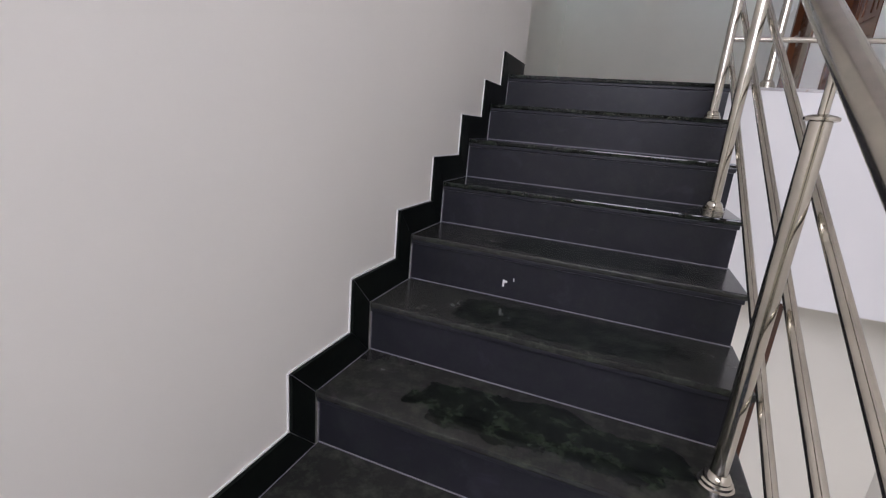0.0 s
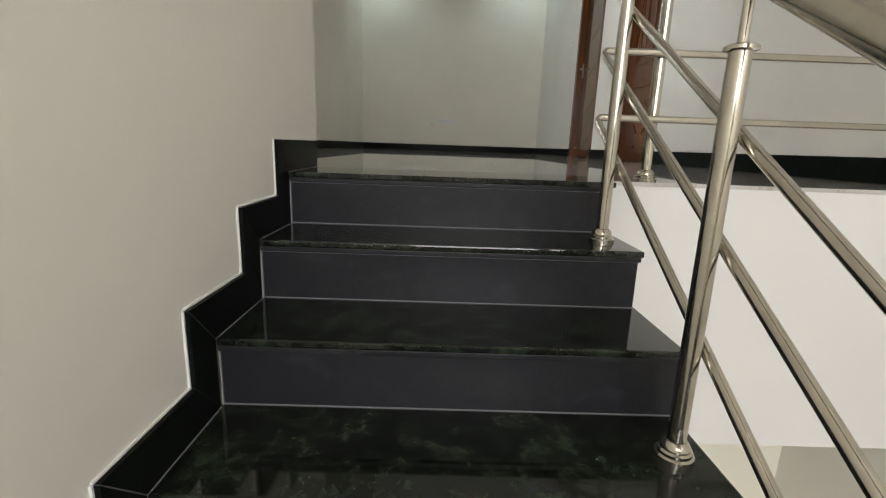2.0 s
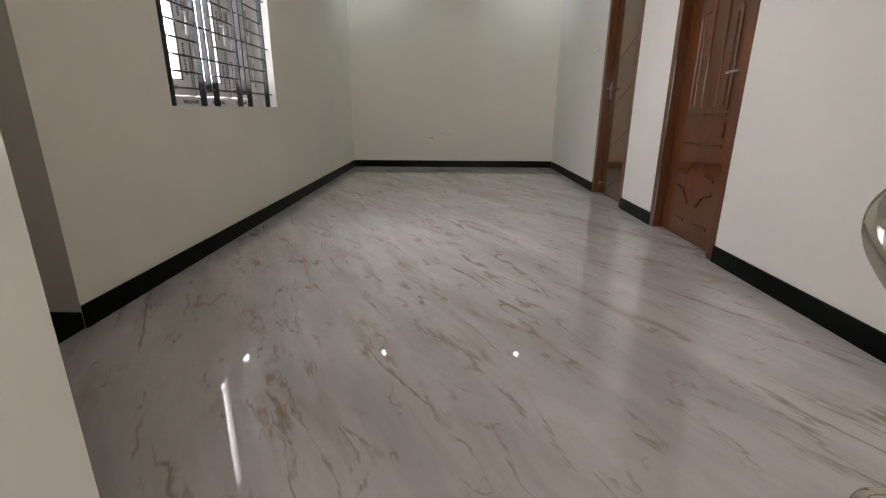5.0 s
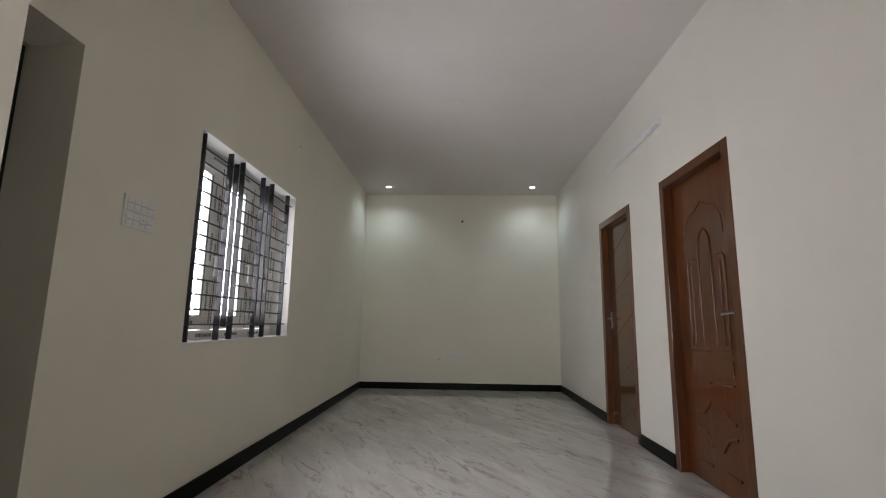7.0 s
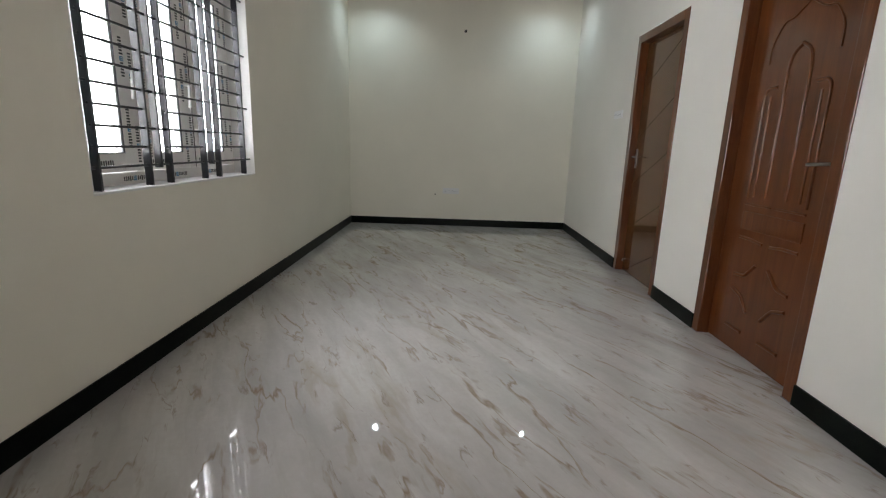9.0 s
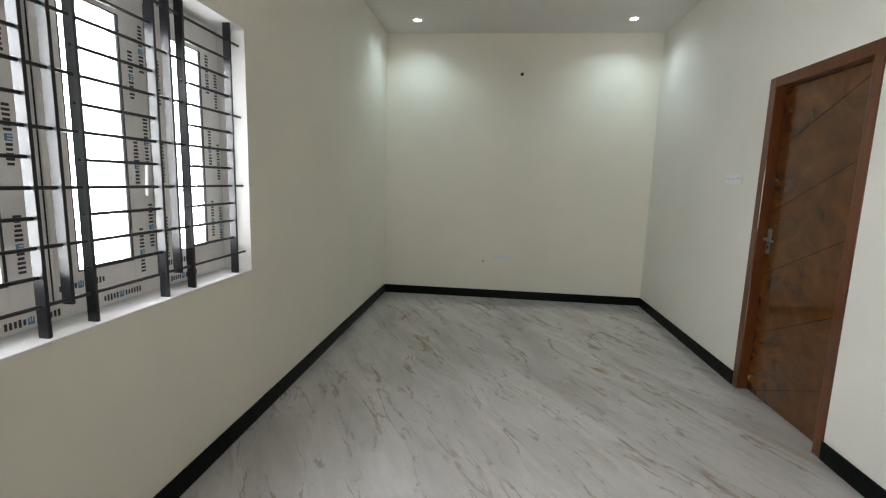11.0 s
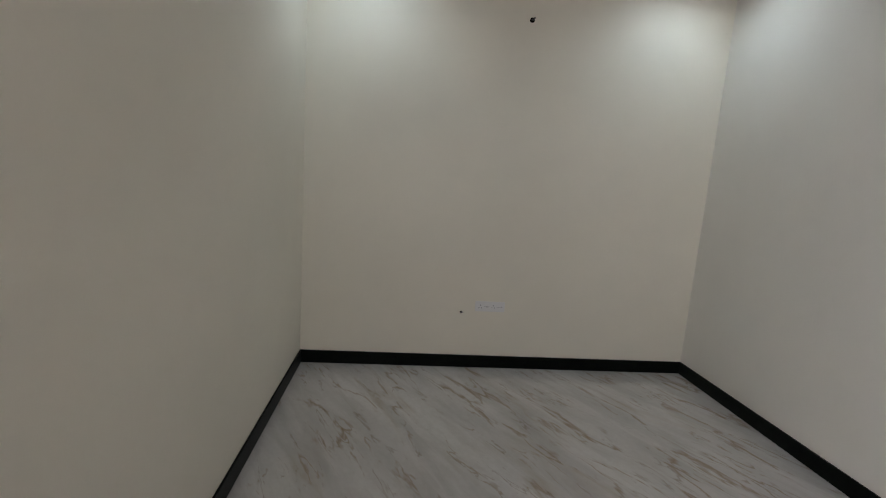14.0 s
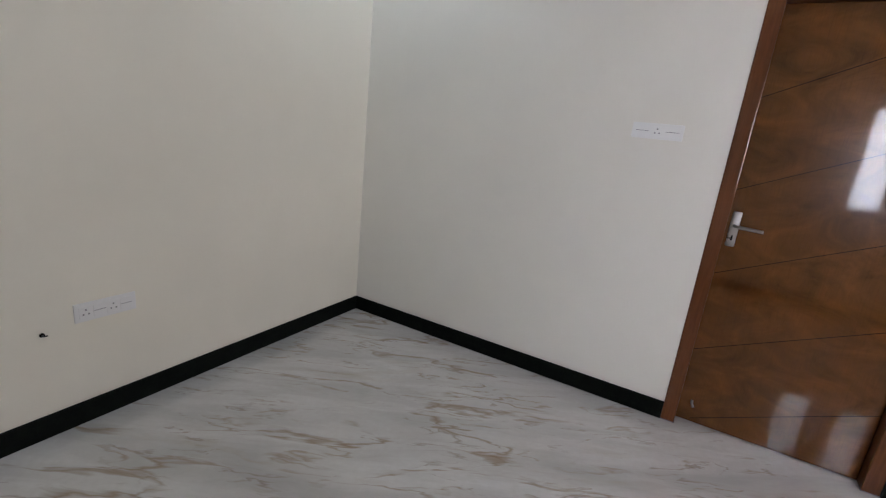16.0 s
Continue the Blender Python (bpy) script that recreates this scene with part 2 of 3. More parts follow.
def prism(bm, pts, axis, a, b):
    """A polygon of pts in the plane across axis, drawn out from a to b."""
    def at(p, w):
        return {"x": (w, p[0], p[1]), "y": (p[0], w, p[1]), "z": (p[0], p[1], w)}[axis]
    lo = [bm.verts.new(at(p, a)) for p in pts]
    hi = [bm.verts.new(at(p, b)) for p in pts]
    bm.faces.new(lo)
    bm.faces.new(hi[::-1])
    n = len(pts)
    for i in range(n):
        bm.faces.new((lo[i], hi[i], hi[(i + 1) % n], lo[(i + 1) % n]))
    return bm


def lathe(bm, prof, seg=28, origin=(0, 0, 0)):
    rings = []
    for r, z in prof:
        rings.append([bm.verts.new((origin[0] + r * math.cos(2 * math.pi * i / seg), origin[1] + r * math.sin(2 * math.pi * i / seg), origin[2] + z)) for i in range(seg)])
    for a, b in zip(rings, rings[1:]):
        for i in range(seg):
            bm.faces.new((a[i], a[(i + 1) % seg], b[(i + 1) % seg], b[i]))
    bm.faces.new(rings[0][::-1])
    bm.faces.new(rings[-1])
    return bm


def rounded(pts, radius, steps=10):
    """A polyline with its inner corners rounded."""
    pts = [Vector(p) for p in pts]
    out = [pts[0]]
    for a, b, c in zip(pts, pts[1:], pts[2:]):
        d = min(radius, (a - b).length * 0.49, (c - b).length * 0.49)
        p, q = b + (a - b).normalized() * d, b + (c - b).normalized() * d
        for i in range(steps + 1):
            s = i / steps
            out.append(p * (1 - s) ** 2 + b * 2 * s * (1 - s) + q * s * s)
    out.append(pts[-1])
    return out


def tube(bm, pts, r, seg=16, flat=1.0):
    pts = [Vector(p) for p in pts]
    rings, side = [], None
    for i, p in enumerate(pts):
        d = (pts[min(i + 1, len(pts) - 1)] - pts[max(i - 1, 0)]).normalized()
        if side is None:
            side = d.cross(Vector((0, 0, 1)) if abs(d.z) < 0.9 else Vector((1, 0, 0))).normalized()
        side = (side - d * side.dot(d)).normalized()
        up = side.cross(d)
        rings.append([bm.verts.new(p + r * (side * math.cos(2 * math.pi * k / seg) + up * flat * math.sin(2 * math.pi * k / seg))) for k in range(seg)])
    for a, b in zip(rings, rings[1:]):
        for k in range(seg):
            bm.faces.new((a[k], a[(k + 1) % seg], b[(k + 1) % seg], b[k]))
    bm.faces.new(rings[0][::-1])
    bm.faces.new(rings[-1])
    return bm


def structure(name, bm, mat, label, category, smooth=False):
    return tagged(part(name, bm, mat, None, "", smooth), label, category, "", "structure")


# ---- plan ----
W, D, H = 3.105, 7.062, 3.083      # hall width, far wall, ceiling
SX = 0.945                         # plaster of the wall beside the stairs
T, R, STEPS = 0.243, 0.1507, 12    # going, rise
BACK = -4.1
LOW = -3.2
WY0, WY1, WZ0, WZ1 = 2.334, 3.902, 0.873, 2.142     # hall window
OY0, OY1, OZ = 0.52, 1.468, 2.112                   # side opening in the hall's window wall
D1, D2, DH = (2.432, 3.350), (3.990, 4.903), 2.13   # doors in the opposite wall

# walls
structure("wall_west", boxes(
    (-0.23, 0, OY1, WY0, -0.15, H), (-0.23, 0, WY0, WY1, -0.15, WZ0), (-0.23, 0, WY0, WY1, WZ1, H),
    (-0.23, 0, WY1, D, -0.15, H), (-0.23, 0, OY0, OY1, OZ, H), (-0.23, 0, 0.33, OY0, -0.15, H)), CREAM,
    "cream painted plaster wall with a barred window", "wall")
structure("wall_north", boxes((-0.23, W + 0.23, D, D + 0.2, -0.15, H)), CREAM, "cream painted plaster wall lit by two downlights", "wall")
structure("wall_east", boxes(
    (W, W + 0.23, BACK, D1[0], LOW, H), (W, W + 0.23, D1[0], D1[1], DH, H), (W, W + 0.23, D1[1], D2[0], -0.15, H),
    (W, W + 0.23, D2[0], D2[1], DH, H), (W, W + 0.23, D2[1], D, -0.15, H)), CREAM_GREYED,
    "cream painted plaster wall with two wooden doors", "wall")
structure("wall_stairs", boxes((SX - 0.15, SX, BACK, 0.352, LOW, H), (-0.23, SX - 0.15, 0.14, 0.33, -0.15, H)), CREAM_GREYED,
          "plain cream plaster wall beside the black staircase", "wall")
# unseen end wall; its opening below -1.3 is made up for the fill lamp
structure("wall_stairwell_end", boxes(
    (SX - 0.15, W + 0.23, BACK - 0.2, BACK, -1.3, 0.5), (SX - 0.15, 1.05, BACK - 0.2, BACK, 0.5, 1.9), (2.85, W + 0.23, BACK - 0.2, BACK, 0.5, 1.9),
    (SX - 0.15, W + 0.23, BACK - 0.2, BACK, 1.9, H), (SX - 0.15, 1.25, BACK - 0.2, BACK, LOW, -1.3), (2.75, W + 0.23, BACK - 0.2, BACK, LOW, -1.3)), CREAM,
    "cream plaster wall closing the stairwell", "wall")
structure("wall_lower_hall", boxes((SX, W, 0.62, 0.8, LOW, -0.15)), CREAM, "beige plaster wall of the lower floor", "wall")
structure("floor_lower_hall", boxes((SX, W, BACK, 0.62, LOW - 0.1, LOW)), TILE, "pale marble tile floor of the lower hall", "floor")
structure("slab_edge_beam", boxes((1.886, W, 0.062, 0.30, -0.893, -0.012)), WHITE, "white painted beam along the edge of the upper floor", "beam")
structure("floor", boxes((0, W, 0.329, D, -0.12, 0), (1.906, W, 0.058, 0.329, -0.012, 0), (1.906, W, 0.30, 0.329, -0.12, -0.012),
                          (W, W + 0.2, D1[0], D1[1], -0.12, 0), (W, W + 0.2, D2[0], D2[1], -0.12, 0)), TILE,
          "glossy pale marble tile floor with diagonal brown veins", "floor")
structure("ceiling", boxes((-0.23, W + 0.23, BACK - 0.2, D + 0.2, H, H + 0.15)), CEIL, "plain white painted ceiling", "ceiling")

# black skirting
SK = 0.012
structure("baseboard_west", boxes((0, SK, OY1, D - SK, 0, 0.1), bevel=0.002), SKIRT, "narrow black granite skirting", "skirting")
structure("baseboard_north", boxes((0, W, D - SK, D, 0, 0.1), bevel=0.002), SKIRT, "narrow black granite skirting", "skirting")
for nm, y0, y1 in (("baseboard_east_1", 0.06, D1[0]), ("baseboard_east_2", D1[1], D2[0]), ("baseboard_east_3", D2[1], D - SK)):
    structure(nm, boxes((W - SK, W, y0, y1, 0, 0.1), bevel=0.002), SKIRT, "narrow black granite skirting", "skirting")

# side opening: raised granite threshold, a dark passage behind and a black gate post
structure("threshold", boxes((-0.5, -0.001, 0.33, OY1, -0.1, 0.072), bevel=0.004), SKIRT, "raised dark granite threshold of the side opening", "threshold")
structure("passage_wall", boxes((-1.4, -0.23, OY1 + 0.0, OY1 + 0.1, 0, 2.6), (-1.5, -1.4, 0.1, OY1 + 0.1, 0, 2.6), (-1.5, -0.23, 0.1, 0.2, 0, 2.6)), CREAM,
          "unlit plaster walls of a side passage", "wall")
structure("passage_floor", boxes((-1.4, -0.5, 0.2, OY1, -0.1, 0.068)), SKIRT, "dark granite floor of the side passage", "floor")
structure("passage_ceiling", boxes((-1.4, -0.23, 0.2, OY1, 2.5, 2.6)), CEIL, "plain ceiling of the side passage", "ceiling")
gate = thing("door_frame", (-0.27, 1.43, 0.072), "black painted door frame inside the side opening", "door frame", kind="structure")
part("post", boxes((-0.03, 0.03, -0.028, 0.03, 0, 2.03), bevel=0.004), BLACK, gate)
part("head", boxes((-0.03, 0.03, -0.9, -0.03, 1.97, 2.03), bevel=0.004), BLACK, gate)
part("post", boxes((-0.03, 0.03, -0.96, -0.902, 0, 2.03), bevel=0.004), BLACK, gate)


# ---- staircase ----
stair = thing("staircase", (SX, 0, 0), "dusty black granite staircase on a white plastered waist", "staircase", kind="structure")
NL, NR = 0.957, 1.902


def local(bm):
    bmesh.ops.translate(bm, verts=bm.verts, vec=(-SX, 0, 0))
    return bm


bm = bmesh.new()
prof = [(0.06, -0.03)]
for i in range(STEPS):
    prof += [(-i * T + 0.032, -i * R - 0.03), (-i * T + 0.032, -(i + 1) * R - 0.03)]
prof += [(-STEPS * T, -STEPS * R - 0.03), (-STEPS * T, -STEPS * R - 0.2), (0.06, -0.34)]
part("waist", local(prism(bm, prof, "x", SX, 1.884)), WHITE, stair, "white plastered underside")
bm = boxes((NL, 1.906, 0.0, 0.327, -0.016, 0.0), bevel=0.003)
part("top_tread", local(bm), LANDING, stair, "polished black granite top tread")
tread_mesh = mesh_of("tread", boxes((-0.4725, 0.4725, -0.1365, 0.1365, -0.016, 0), bevel=0.004), TREAD)
upper_tread_mesh = mesh_of("tread", boxes((-0.4725, 0.4725, -0.1365, 0.1365, -0.016, 0), bevel=0.004), UPPER_TREAD)
strip_mesh = mesh_of("nosing_strip", boxes((-0.4725, 0.468, 0, 0.03, -0.012, 0), bevel=0.002), RISER)
riser_mesh = mesh_of("riser", boxes((-0.4725, 0.464, 0, 0.018, -R + 0.0287, 0)), RISER)
grout_mesh = mesh_of("grout_line", boxes((-0.4725, 0.464, -0.0025, 0.0, 0, 0.0025)), GROUT)
tread_grout_mesh = mesh_of("grout_line", boxes((0, 0.0022, 0, T - 0.012, 0, 0.0012)), GROUT)
side_grout_mesh = mesh_of("grout_line", boxes((0, 0.002, -0.0015, 0.001, 0, R - 0.03)), GROUT)
nose_grout_mesh = mesh_of("grout_line", boxes((-0.4725, 0.464, -0.0012, 0.0, -0.002, 0.0)), GROUT)


def piece(name, me, parent, at):
    ob = new(name, me)
    ob.parent = parent
    ob.location = at
    return ob


MID = (NL + NR) / 2 - SX
for i in range(STEPS):
    y, z = -i * T, -i * R
    if i:
        piece("tread", tread_mesh if i > 3 else upper_tread_mesh, stair, (MID, y + 0.1365, z))
    piece("nosing_strip", strip_mesh, stair, (MID, y + 0.004, z - 0.0165))
    piece("riser", riser_mesh, stair, (MID, y + 0.013, z - 0.0285))
    piece("grout_line", grout_mesh, stair, (MID, y + 0.013, z - R))
    piece("grout_line", nose_grout_mesh, stair, (MID, y + 0.0135, z - 0.0295))
    piece("grout_line", tread_grout_mesh, stair, (NL - SX, y + 0.012, z))
    piece("grout_line", side_grout_mesh, stair, (NL - SX, y + 0.012, z - R))
structure("stair_landing", boxes((SX, W, BACK, -STEPS * T, -STEPS * R - 0.15, -STEPS * R)), LANDING, "black granite half landing", "landing")

# stepped skirting on the wall, mitred stone pieces
KO, KH = 0.084, 0.089
for i in range(STEPS):
    y, z = -i * T, -i * R
    yn = y + T if i else 0.313
    ko = KO if i else 0.0
    end = yn - ko
    bm = bmesh.new()
    g = 0.0012
    prism(bm, [(y - KO + g, z + KH), (end - g, z + KH), (yn - g, z + g), (y + g, z + g)], "x", SX - 0.004, 0.957)
    part("skirting_piece", local(bm), SKIRT, stair)
    bm = bmesh.new()
    prism(bm, [(y - KO, z - R + KH + g), (y - KO, z + KH - g), (y, z - g), (y, z - R + g)], "x", SX - 0.004, 0.957)
    part("skirting_piece", local(bm), SKIRT, stair)

    bm = bmesh.new()
    prism(bm, [(y - KO + 0.002, z - R + KH + 0.002), (y - KO + 0.002, z + KH - 0.002), (end - 0.002, z + KH - 0.002), (yn - 0.002, z + 0.002), (y, z), (y, z - R + 0.002)], "x", SX - 0.003, 0.9555)
    part("grout_bed", local(bm), GROUT, stair, "pale joint filler between the stones")
    for vs in ((SX - 0.002, 0.949, y - KO, end, z + KH + 0.0005, z + KH + 0.004), (SX - 0.002, 0.949, y - KO - 0.004, y - KO - 0.0005, z - R + KH, z + KH)):
        part("plaster_edge", local(boxes(vs)), WHITE, stair)
for x, z, w, hh in ((1.270, -0.706, 0.006, 0.022), (1.302, -0.690, 0.003, 0.010), (1.276, -0.700, 0.008, 0.007)):
    part("paint_chip", local(boxes((x, x + w, -4 * T + 0.0115, -4 * T + 0.0132, z - hh / 2, z + hh / 2), bevel=0.0005)), WHITE, stair, "splash of white paint")

# ---- railing ----
rail = thing("stair_railing", (1.838, 0.12, 0), "polished stainless steel railing with three bars and a round handrail", "railing")


def rlocal(bm):
    bmesh.ops.translate(bm, verts=bm.verts, vec=(-1.838, -0.12, 0))
    return bm


def handrail_z(y):
    return 0.718 + y * 0.606


def railing_post(x, y, z, cap, top):
    post = part("post", rlocal(lathe(bmesh.new(), [(0.0165, z + 0.01), (0.0165, cap)], 24, (x, y, 0))), STEEL, rail, smooth=True)
    flange = [(0.034, 0), (0.034, 0.007), (0.030, 0.010), (0.030, 0.016), (0.026, 0.019), (0.026, 0.025), (0.020, 0.033), (0.017, 0.035)]
    part("base_flange", rlocal(lathe(bmesh.new(), flange, 28, (x, y, z))), STEEL, post, "stepped round base plate", smooth=True)
    part("cap", rlocal(lathe(bmesh.new(), [(0.019, cap - 0.002), (0.0245, cap), (0.0245, cap + 0.005), (0.019, cap + 0.008), (0.009, cap + 0.010)], 28, (x, y, 0))), STEEL, post, smooth=True)
    part("pin", rlocal(lathe(bmesh.new(), [(0.0075, cap), (0.0075, top)], 14, (x, y, 0))), STEEL, post, smooth=True)


for k, y in ((1, -0.115), (3, -0.602), (6, -1.340), (9, -2.06), (11, -2.55)):
    z = -k * R
    cap = {1: 0.533, 6: -0.197}.get(k, z + 0.694)
    railing_post(1.836, y, z, cap, handrail_z(y))
for x in (2.04, 2.86):
    railing_post(x, 0.122, 0.0, 0.69, 0.80)
bm = tube(bmesh.new(), rounded([(1.846, -2.75, handrail_z(-2.75)), (1.836, -0.08, handrail_z(-0.08) + 0.004), (1.822, 0.122, 0.812), (W, 0.126, 0.806)], 0.075, 14), 0.026, 28)
part("handrail", rlocal(bm), STEEL, rail, "thick round handrail with a bend at the top", smooth=True)
for dz, hz in ((0.473, 0.553), (0.292, 0.374), (0.106, 0.187)):
    pts = rounded([(1.888, -2.7, dz - 2.7 * 0.615), (1.862, 0.092, hz - 0.012), (1.868, 0.096, hz), (W, 0.096, hz)], 0.03, 8)
    part("bar", rlocal(tube(bmesh.new(), pts, 0.0105, 16)), STEEL, rail, smooth=True)
part("lower_door_jamb", boxes((2.44, 2.475, 0.59, 0.62, LOW, -0.9), bevel=0.003), DARKWOOD).name = "door_jamb"
tagged(bpy.data.objects["door_jamb"], "dark wooden door jamb on the lower floor", "door frame", "", "structure")


# ---- doors ----
def lever_handle(parent, y, z, x, way, label):
    """A plate with a lever that points along y (way +1 or -1)."""
    bm = bmesh.new()
    box(bm, x - 0.008, x, y - 0.019, y + 0.019, z - 0.085, z + 0.085, bevel=0.006)
    h = part("handle_plate", bm, CHROME, parent, label, True)
    bm = tube(bmesh.new(), rounded([(x - 0.006, y, z + 0.018), (x - 0.045, y, z + 0.018), (x - 0.047, y + way * 0.115, z + 0.012)], 0.018, 8), 0.0075, 14)
    part("lever", bm, CHROME, h, smooth=True)
    bm = bmesh.new()
    box(bm, x - 0.0095, x - 0.0075, y - 0.004, y + 0.004, z - 0.055, z - 0.03, bevel=0.001)
    part("keyhole", bm, GAP, h)


def door(name, y0, y1, leaf_mat, label, fw):
    d = thing(name, (W, (y0 + y1) / 2, 0), label, "door", kind="structure")
    oy = (y0 + y1) / 2
    a, b = y0 - oy, y1 - oy
    p = -0.006
    part("jamb", boxes((p, 0.115, a, a + fw, 0, DH), bevel=0.004), FRAMEWOOD, d)
    part("jamb", boxes((p, 0.115, b - fw, b, 0, DH), bevel=0.004), FRAMEWOOD, d)
    part("head", boxes((p, 0.115, a + fw, b - fw, DH - fw, DH), bevel=0.004), FRAMEWOOD, d)
    leaf = part("leaf", boxes((0.062, 0.098, a + fw + 0.002, b - fw - 0.002, 0.006, DH - fw - 0.003), bevel=0.003), leaf_mat, d)
    part("foot_filler", boxes((p - 0.004, 0.03, a - 0.003, a + fw + 0.003, 0, 0.003)), GROUT, d)
    part("foot_filler", boxes((p - 0.004, 0.03, b - fw - 0.003, b + 0.003, 0, 0.003)), GROUT, d)
    return d, leaf, a + fw, b - fw


d1, leaf1, a, b = door("door_1", *D1, DOORWOOD, "closed brown teak door with raised mouldings and a chrome lever", 0.066)
LX = 0.062


def moulding(pts, r=0.011, rad=0.02):
    ps = [(LX - 0.001, p[0], p[1]) for p in pts]
    part("moulding", tube(bmesh.new(), rounded(ps, rad, 6), r, 10), DOORWOOD, leaf1, smooth=True)


# raised mouldings: ribbed panels under an arch, a recessed-looking cross panel, a diamond of chevrons, two short bars
for s in (-1, 1):
    moulding([(s * 0.225, 0.88), (s * 0.225, 1.45), (s * 0.20, 1.475), (s * 0.135, 1.475)], 0.008, 0.02)
    moulding([(s * 0.175, 0.90), (s * 0.175, 1.43)], 0.007)
    moulding([(s * 0.078, 0.90), (s * 0.078, 1.56), (s * 0.06, 1.63), (0.0, 1.665)], 0.009, 0.06)
    moulding([(s * 0.235, 1.60), (s * 0.235, 1.70), (s * 0.16, 1.80), (s * 0.10, 1.80), (0.0, 1.86)], 0.0045, 0.06)
    moulding([(s * 0.23, 0.855), (s * 0.02, 0.855)], 0.006)
    moulding([(s * 0.23, 0.665), (s * 0.12, 0.665), (s * 0.03, 0.655)], 0.008)
    moulding([(s * 0.22, 0.445), (s * 0.13, 0.455), (s * 0.05, 0.535)], 0.010)
    moulding([(s * 0.22, 0.36), (s * 0.13, 0.335), (s * 0.06, 0.255)], 0.010)
    moulding([(s * 0.225, 0.135), (s * 0.075, 0.135)], 0.010)
part("cross_panel", boxes((LX - 0.005, LX + 0.002, -0.235, 0.235, 0.715, 0.815), bevel=0.004), FRAMEWOOD, leaf1)
lever_handle(leaf1, a + 0.045, 1.078, LX, 1, "chrome lever handle")
bm = lathe(bmesh.new(), [(0.014, 0), (0.018, 0.006), (0.012, 0.02), (0.005, 0.024)], 16)
bmesh.ops.transform(bm, matrix=Matrix.Translation((LX, a + 0.025, 0.127)) @ Matrix.Rotation(radians(-90), 4, "Y"), verts=bm.verts)
part("stopper", bm, GAP, leaf1, "small dark round door stop", True)

d2, leaf2, a, b = door("door_2", *D2, VENEER, "closed brown veneer door with slanting grooves and a chrome lever", 0.066)
for i in range(-1, 5):
    zb, rise = -0.01 + 0.42 * i, 0.464
    yb = b - 0.004 if zb > 0.02 else b - 0.004 - (0.02 - zb) / rise
    ya = max(a + 0.004, b - (DH - 0.09 - zb) / rise)
    if yb <= ya:
        continue
    z1, z2 = zb + (b - yb) * rise, zb + (b - ya) * rise
    bm = bmesh.new()
    prism(bm, [(yb, z1), (ya, z2), (ya, z2 + 0.0032), (yb, z1 + 0.0032)], "x", LX - 0.0012, LX + 0.002)
    part("groove", bm, GAP, leaf2)
lever_handle(leaf2, b - 0.036, 1.066, LX, -1, "chrome lever handle")
bm = tube(bmesh.new(), rounded([(LX, b - 0.06, 0.125), (LX - 0.03, b - 0.06, 0.125), (LX - 0.034, b - 0.07, 0.108)], 0.01, 5), 0.006, 10)
part("stopper", bm, CHROME, leaf2, "small metal door stop", True)
for dd, (y0, y1) in ((d1, D1), (d2, D2)):
    part("backing", boxes((0.12, 0.20, y0 - 0.03 - dd.location.y, y1 + 0.03 - dd.location.y, 0.0, DH + 0.03)), DARKWOOD, dd)

# ---- hall window ----
win = thing("window_1", (0, (WY0 + WY1) / 2, WZ0), "white casement window in printed protective film behind black iron bars", "window", kind="structure")
OYC = (WY0 + WY1) / 2
FX0, FX1 = -0.215, -0.155
y0, y1, h = WY0 - OYC, WY1 - OYC, WZ1 - WZ0
part("window_sill", boxes((-0.225, 0.004, y0 + 0.001, y1 - 0.001, 0.0005, 0.012), bevel=0.003), WHITE, win, "white painted sill")
for name, b6 in (("reveal_side", (FX1 + 0.002, 0.0015, y0, y0 + 0.004, 0.013, h - 0.0045)), ("reveal_side", (FX1 + 0.002, 0.0015, y1 - 0.004, y1, 0.013, h - 0.0045)),
                 ("reveal_head", (FX1 + 0.002, 0.0015, y0, y1, h - 0.004, h))):
    part(name, boxes(b6), WHITE, win, "white painted reveal")
part("frame_bottom", boxes((FX0, FX1, y0, y1, 0.012, 0.072), bevel=0.004), TAPE, win)
part("frame_top", boxes((FX0, FX1, y0, y1, h - 0.06, h), bevel=0.004), TAPE, win)
for ya in (y0, y1 - 0.065):
    part("frame_side", boxes((FX0, FX1, ya, ya + 0.065, 0.072, h - 0.06), bevel=0.004), TAPE, win)
inner0, inner1 = y0 + 0.065, y1 - 0.065
MULL = 0.05
pitch = (inner1 - inner0 + MULL) / 3


def print_marks(parent, x, yc, z0, z1, seed, across=False):
    """Bars in the size of the film's print, up a stile or along a rail: five bars, a pale blue emblem, six bars."""
    rnd = random.Random(seed)
    ink, blue = bmesh.new(), bmesh.new()
    z = z0 + 0.01 + rnd.random() * 0.12
    while z < z1 - 0.20:
        pos = z
        for k in range(12):
            if k == 5:
                pieces = [(0.0, 0.022, -0.012, -0.004), (0.0, 0.005, -0.004, 0.012), (0.0085, 0.0135, -0.004, 0.014), (0.017, 0.022, -0.004, 0.012)]
                step, tgt = 0.030, blue
            else:
                tall = 0.009 + 0.004 * rnd.random()
                pieces, step, tgt = [(0, 0.0085, -tall, tall)], 0.0145, ink
            for a0, a1, w0, w1 in pieces:
                if across:
                    box(tgt, x, x + 0.0008, pos + a0, pos + a1, yc + w0, yc + w1)
                else:
                    box(tgt, x, x + 0.0008, yc + w0, yc + w1, pos + a0, pos + a1)
            pos += step
        z += 0.33 + rnd.random() * 0.04
    part("printed_marks", ink, INK, parent)
    part("printed_marks", blue, BLUEINK, parent)


